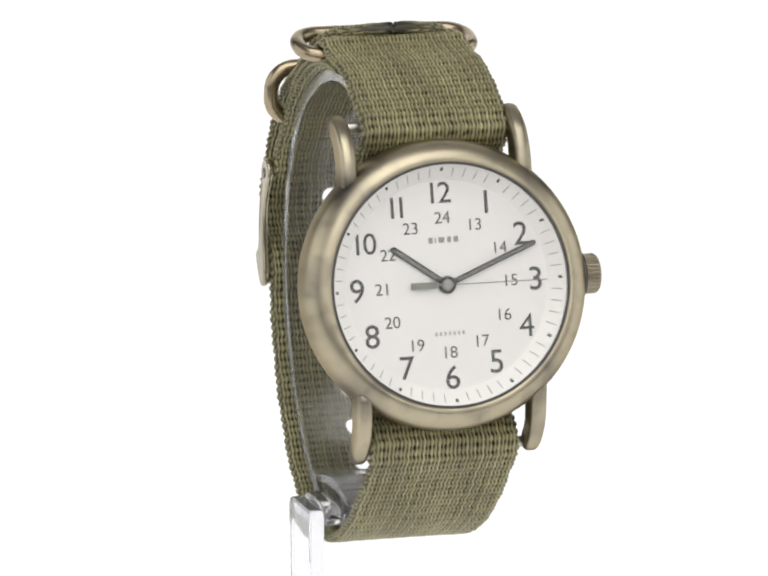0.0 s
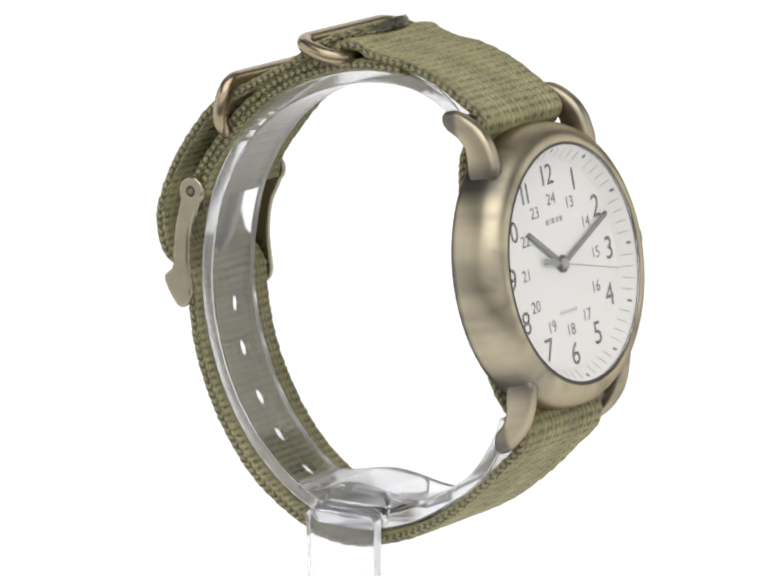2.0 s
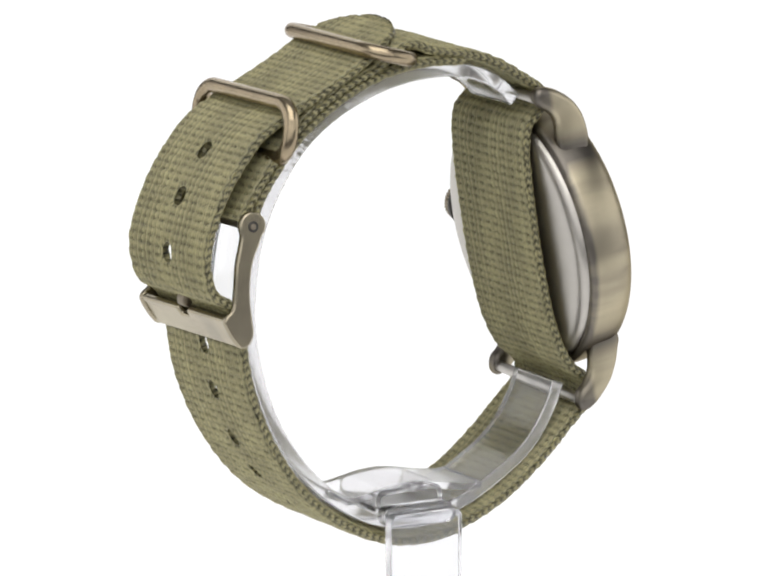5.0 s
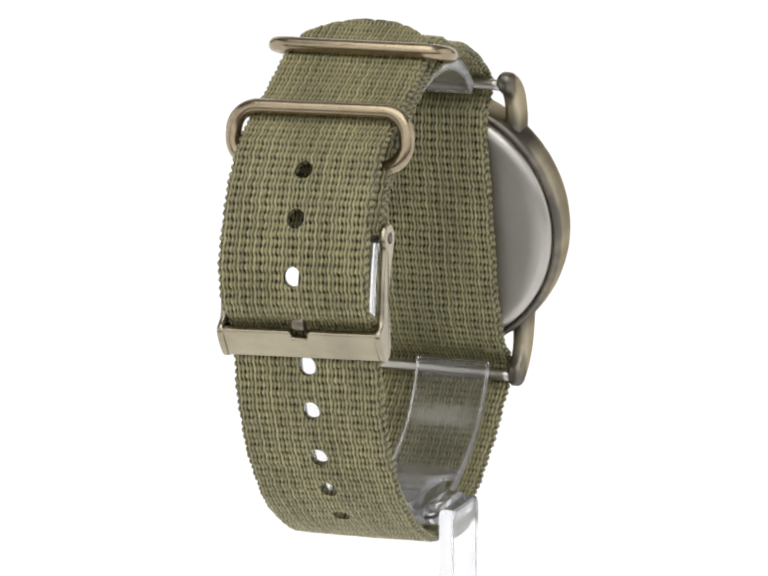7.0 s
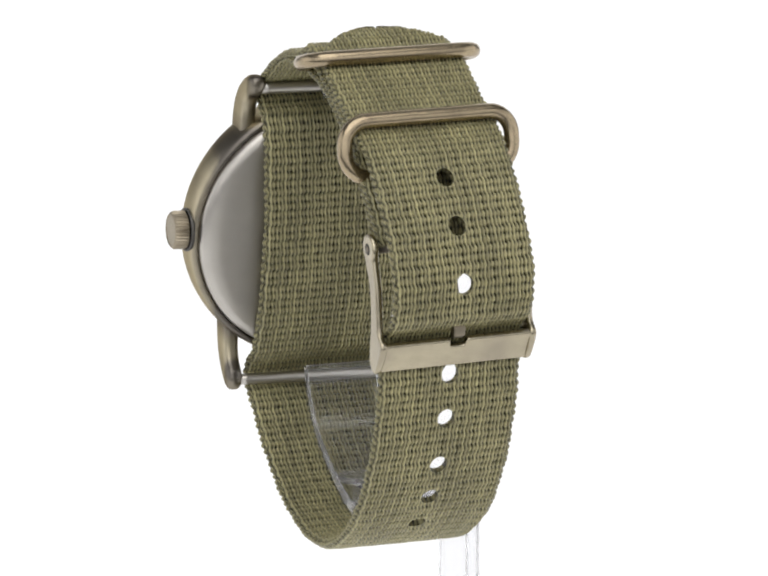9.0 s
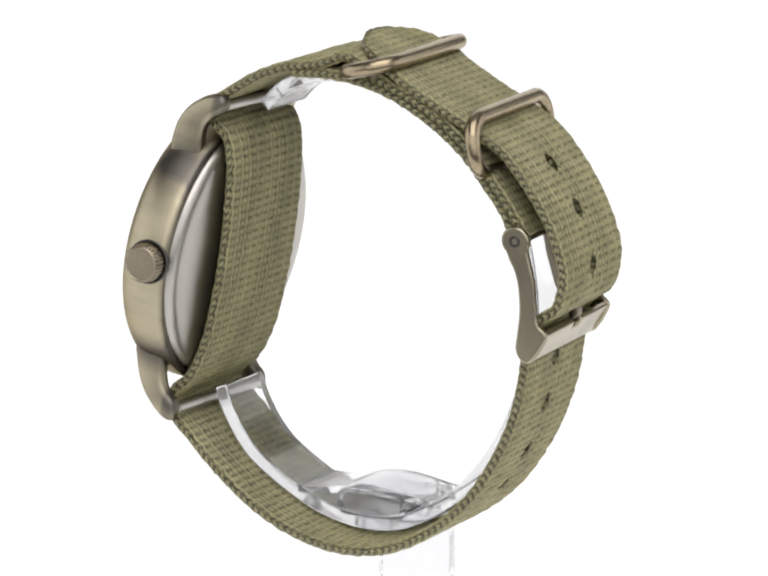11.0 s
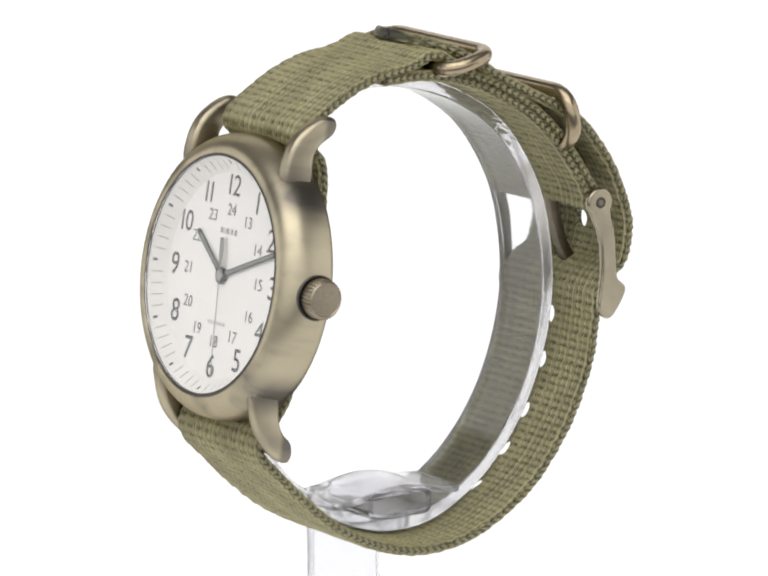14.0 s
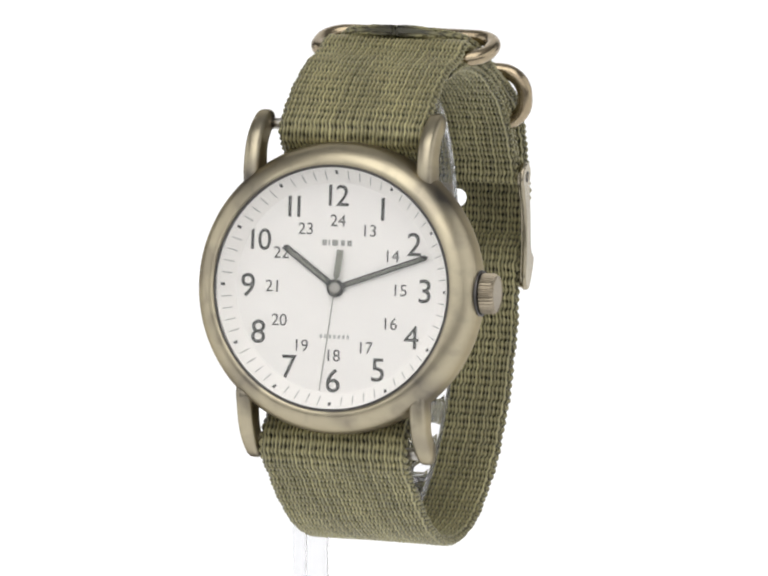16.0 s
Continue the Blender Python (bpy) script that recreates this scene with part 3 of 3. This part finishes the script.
    second = pointer("seconds_pointer", [(-0.07, 0), (-0.06, 13.2), (0.06, 13.2), (0.07, 0), (0.12, -1.2), (0.44, -1.5), (0.44, -4.9), (-0.44, -4.9), (-0.44, -1.5), (-0.12, -1.2)],
                     0.57, 0.07, POINTER_GREY, watch, "thin grey seconds pointer with a wide tail")
    part("hub", lathe([(0, 0.55), (0.7, 0.55), (0.7, 0.66), (0.5, 0.72), (0, 0.73)], Matrix(), 40), HUB, second)

    # crystal
    glass = part("crystal", lathe([(0, 2.1), (15.35, 2.1), (15.35, 2.32), (0, 2.34)], FACE, 96), CRYSTAL, watch, "clear domed mineral glass")
    edge_split(glass, 10)
    glass.visible_shadow = False

    # strap
    s, yz = spline(MAIN, 0.19)
    holes = []
    for y, z in ((25.2, 19.5), (28.9, 14.0), (31.4, 6.9), (25.2, -5.6), (23.6, -11.5), (21.0, -18.0), (17.4, -22.6), (13.2, -27.2)):
        d = np.hypot(yz[:, 0] - y, yz[:, 1] - z) + 100 * (s < s[-1] * 0.5)
        holes.append(s[np.argmin(d)])
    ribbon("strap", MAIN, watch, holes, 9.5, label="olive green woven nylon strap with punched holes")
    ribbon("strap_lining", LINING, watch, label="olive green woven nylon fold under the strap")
    part("keeper", twisted(rod(ring_points((4.1, 31.95), (8.0, 2.0), 11.6, 3.6, 3.1), 1.02, closed=True)), BRASS_WARM, watch, "rounded brass wire keeper loop")
    part("keeper", twisted(rod(ring_points((19.75, 23.05), (-1.0, 7.0), 11.6, 3.6, 3.1), 1.02, closed=True)), BRASS_WARM, watch, "rounded brass wire keeper loop")

    # buckle
    buckle = part("buckle", twisted(rod([(x, 25.1, 11.3) for x in (-10.6, 10.6)], 0.7)), BRASS, watch, "antique brass pin buckle")
    arm = [(25.1 + 1.95 * math.cos(radians(a)), 11.3 + 1.95 * math.sin(radians(a))) for a in range(-30, 231, 20)]
    arm += [(24.1, 9.0), (24.9, 7.4), (25.4, 5.5), (25.6, 2.0), (25.3, -0.8), (25.1, -2.8), (25.7, -4.1), (26.9, -4.6), (29.5, -0.8), (29.2, -0.2), (28.2, 0.7), (27.9, 3.0), (27.6, 6.5)]
    for side in (-1, 1):
        x0, x1 = sorted((9.98 * side, 10.9 * side))
        ob = part("arm", twisted(slab(closed_curve(arm, 80), x0, x1)), BRASS_BUCKLE, buckle)
        bevelled(ob, 0.32, 3)
        ob.modifiers.new("normals", "WEIGHTED_NORMAL")
        # dark disc stands in for the shade inside the rivet's hole
        part("rivet_hole_shade", twisted(rod([(10.75 * side, 25.1, 11.3), (10.92 * side, 25.1, 11.3)], 0.75, 24)), WELL_SHADE, buckle, "dark disc for the shaded hole round a rivet")
        pin = lathe([(0.4, 0.0), (0.4, 0.1), (0.3, 0.16), (0, 0.18)], Matrix.Translation(Vector((10.85 * side, 25.1, 11.3)) * MM) @ Matrix.Rotation(radians(90 * side), 4, "Y"), 20)
        part("rivet", twisted(pin), BRASS_DARK, buckle)
    # cross bar with a notch for the prong
    out = Vector((0, 29.8 - 27.3, -0.2 + 4.1)).normalized()
    nor = Vector((0, out.z, -out.y))
    base = Vector((0, 27.05, -4.5))
    shape = [(-10.85, 0.6), (-10.25, 0.0), (10.25, 0.0), (10.85, 0.6), (10.85, 4.1), (10.35, 4.55), (1.15, 4.55), (1.0, 3.4), (-1.0, 3.4), (-1.15, 4.55), (-10.35, 4.55), (-10.85, 4.1)]
    bm = bmesh.new()
    a = [bm.verts.new((Vector((x, 0, 0)) + base + out * v) * MM) for x, v in shape]
    b = [bm.verts.new((Vector((x, 0, 0)) + base + out * v - nor * 1.0) * MM) for x, v in shape]
    bm.faces.new(a)
    bm.faces.new(b[::-1])
    for k in range(len(a)):
        bm.faces.new((a[k], b[k], b[(k + 1) % len(a)], a[(k + 1) % len(a)]))
    bmesh.ops.recalc_face_normals(bm, faces=bm.faces)
    ob = part("cross_bar", twisted(bm), BRASS_BUCKLE, buckle)
    bevelled(ob, 0.42, 4)
    ob.modifiers.new("normals", "WEIGHTED_NORMAL")
    prong = slab([(25.1, 12.2), (24.4, 11.4), (25.0, 8.0), (26.2, 4.0), (28.6, -0.6), (29.6, -0.1), (29.7, 0.9), (27.6, 4.4), (26.4, 8.2), (26.0, 11.4)], -0.8, 0.8)
    bevelled(part("prong", twisted(prong), BRASS_DARK, buckle), 0.2, 2)
    return watch, hour, minute, second


# ---- the stand ----
RING = [(-22.7, -14.4), (-21.7, -17.3), (-18.3, -22.5), (-13.2, -26.3), (-7.4, -29.3), (-1.0, -30.7), (4.8, -30.0), (10.6, -27.0), (15.3, -22.8), (19.4, -17.0),
        (22.2, -10.2), (23.6, -3.0), (23.4, 4.0), (21.9, 11.0), (18.9, 17.0), (15.4, 21.4), (10.6, 24.9), (4.7, 27.5),
        (-1.3, 28.8), (-7.2, 28.8), (-11.4, 27.6), (-14.0, 26.0), (-15.9, 24.0)]


SHELF_LOW, SHELF_HIGH, SHELF_THICK = -26.1, 0.62, 0.9


def ring_sides(thick):
    """Outer and inner (y, z) points of the C-shaped ring."""
    s, yz = spline(RING, 0.5)
    t = np.gradient(yz, s, axis=0)
    t /= np.linalg.norm(t, axis=1, keepdims=True)
    n = np.stack([-t[:, 1], t[:, 0]], 1) * thick / 2
    return yz - n, yz + n


def ring_mesh(x0, x1, thick):
    bm = bmesh.new()
    rings = [[bm.verts.new((x * MM, q[0] * MM, q[1] * MM)) for x, q in ((x0, a), (x1, a), (x1, b), (x0, b))] for a, b in zip(*ring_sides(thick))]
    for a, b in zip(rings, rings[1:]):
        for k in range(4):
            bm.faces.new((a[k], a[(k + 1) % 4], b[(k + 1) % 4], b[k]))
    bm.faces.new(rings[0][::-1])
    bm.faces.new(rings[-1])
    bmesh.ops.recalc_face_normals(bm, faces=bm.faces)
    return bm


def shelf_outline(thick):
    """The wavy bridge across the bottom of the ring."""
    inner = ring_sides(thick)[1]
    low = inner[inner[:, 1] < SHELF_LOW + SHELF_HIGH * np.cos(2 * np.pi * inner[:, 0] / 19.0)]
    ys = np.linspace(low[:, 0].min() - 0.2, low[:, 0].max() + 0.2, 41)
    top = [(y, SHELF_LOW + SHELF_HIGH * math.cos(2 * math.pi * y / 19.0)) for y in ys]
    return top + [(y, z - SHELF_THICK) for y, z in top[::-1]]


def sleeve(half_w, low, high, wall, x0, x1):
    """A rounded box open at both ends along x."""
    def outline(inset):
        q = ring_points((0, (low + high) / 2), (0, 1), half_w - inset, (high - low) / 2 - inset, 1.2 - inset / 2, 5)
        return [(p.x, p.z) for p in q]

    bm = bmesh.new()
    a, b = outline(0.0), outline(wall)
    rows = [[bm.verts.new((x * MM, y * MM, z * MM)) for y, z in o] for x, o in ((x0, a), (x1, a), (x1, b), (x0, b))]
    n = len(a)
    for k in range(4):
        p, q = rows[k], rows[(k + 1) % 4]
        for m in range(n):
            bm.faces.new((p[m], p[(m + 1) % n], q[(m + 1) % n], q[m]))
    bmesh.ops.recalc_face_normals(bm, faces=bm.faces)
    return bm


def build_stand():
    stand = new("watch_stand")
    tagged(stand, "clear acrylic watch stand with a C-shaped ring on a flat post", "display stand")
    ob = part("ring", ring_mesh(-7.7, 2.4, 1.8), ACRYLIC, stand, "clear acrylic C-shaped ring")
    ob.data.materials.append(ACRYLIC_EDGE)  # its sawn sides
    for f in ob.data.polygons:
        f.material_index = 1 if abs(f.normal.x) > 0.9 else 0
    bevelled(ob, 0.25, 2)
    ob.modifiers.new("normals", "WEIGHTED_NORMAL")
    shelf = part("shelf", slab(shelf_outline(1.8), -7.6, 2.3), ACRYLIC_HAZY, stand, "wavy clear acrylic bridge across the ring")
    edge_split(shelf, 40)
    edge_split(part("socket", sleeve(5.0, -29.9, -26.2, 0.7, -7.5, 2.2), ACRYLIC_HAZY, stand), 40)
    # rounded bridge from the ring out past the strap's edge, then the flat post down
    cap = [(-5.4, -29.8), (-5.0, -30.5), (-4.2, -30.8), (4.0, -30.8), (4.8, -30.5), (5.2, -29.8), (5.2, -29.0), (4.8, -28.3), (4.0, -28.0), (-4.2, -28.0), (-5.0, -28.3), (-5.4, -29.0)]
    ob = part("bridge", slab(cap, -10.1, -7.95), ACRYLIC, stand)
    bevelled(ob, 0.3, 2)
    ob = part("post", slab([(-5.5, -74.9 + 3.0), (5.2, -74.9 + 3.0), (5.2, -29.4), (4.5, -28.6), (-4.8, -28.6), (-5.5, -29.4)], -12.2, -10.15), ACRYLIC_THICK, stand, "flat clear acrylic post")
    bevelled(ob, 0.35, 3)
    ob.modifiers.new("normals", "WEIGHTED_NORMAL")
    ob = part("base", slab([(-22, -74.9), (22, -74.9), (22, -71.95), (-22, -71.95)], -26, 14), ACRYLIC, stand)
    bevelled(ob, 0.4, 3)
    return stand


build_studio()
watch, hour_p, minute_p, second_p = build_watch()
stand = build_stand()


def motions():
    # seconds, turn in degrees, drift to the side and upwards in mm
    TURN = [
        (0, 15.96, -0.55, 0.18), (0.5, 26.19, -0.30, 0.29), (1, 36.68, -0.19, 0.41), (1.5, 47.17, -0.05, 0.47),
        (2, 57.37, 0.03, 0.54), (2.5, 67.73, 0.08, 0.61), (3, 78.48, 0.02, 0.67), (3.5, 88.21, 0.01, 0.72),
        (4, 98.67, 0.10, 0.76), (4.2, 103.02, 0.13, 0.76), (4.9, 117.36, 0.13, 0.67), (5.6, 131.90, 0.12, 0.57),
        (6.3, 146.64, 0.10, 0.48), (6.5, 151.01, 0.13, 0.45), (7, 160.45, 0.31, 0.35), (7.5, 169.59, 0.85, 0.13),
        (8, 179.57, 1.36, -0.05), (8.5, 190.35, 1.18, -0.23), (9, 200.71, 0.61, -0.37), (9.2, 205.06, 0.45, -0.41),
        (9.9, 219.52, 0.16, -0.42), (10.6, 233.89, -0.05, -0.44), (11.3, 248.25, -0.16, -0.45), (11.5, 252.34, -0.14, -0.49),
        (12, 262.04, 0.05, -0.59), (12.5, 272.01, 0.10, -0.64), (13, 282.65, 0.09, -0.61), (13.5, 293.43, 0.19, -0.49),
        (14, 304.01, 0.30, -0.45), (14.5, 314.36, 0.33, -0.40), (15, 324.43, 0.24, -0.32), (15.5, 334.32, 0.12, -0.24),
        (16, 343.57, 0.01, -0.10),
    ]
    rows = [(t, pose(x * MM, 0, z * MM, 0, 0, a) @ pose(1.065 * MM, 0, 0)) for t, a, x, z in TURN]
    walk(watch, rows)
    walk(stand, rows)

    def at(degrees):
        return FACE @ Matrix.Rotation(radians(-degrees), 4, "Z")

    walk(hour_p, [(0, at(306.0)), (16, at(306.13))])
    walk(minute_p, [(0, at(68.6)), (16, at(70.2))])
    ticks = [(0, at(91.0))]
    for k in range(16):
        ticks += [(0.70 + k, at(91.0 + 6 * k)), (0.77 + k, at(97.0 + 6 * k))]
    walk(second_p, ticks + [(16, at(91.0 + 96))])


motions()
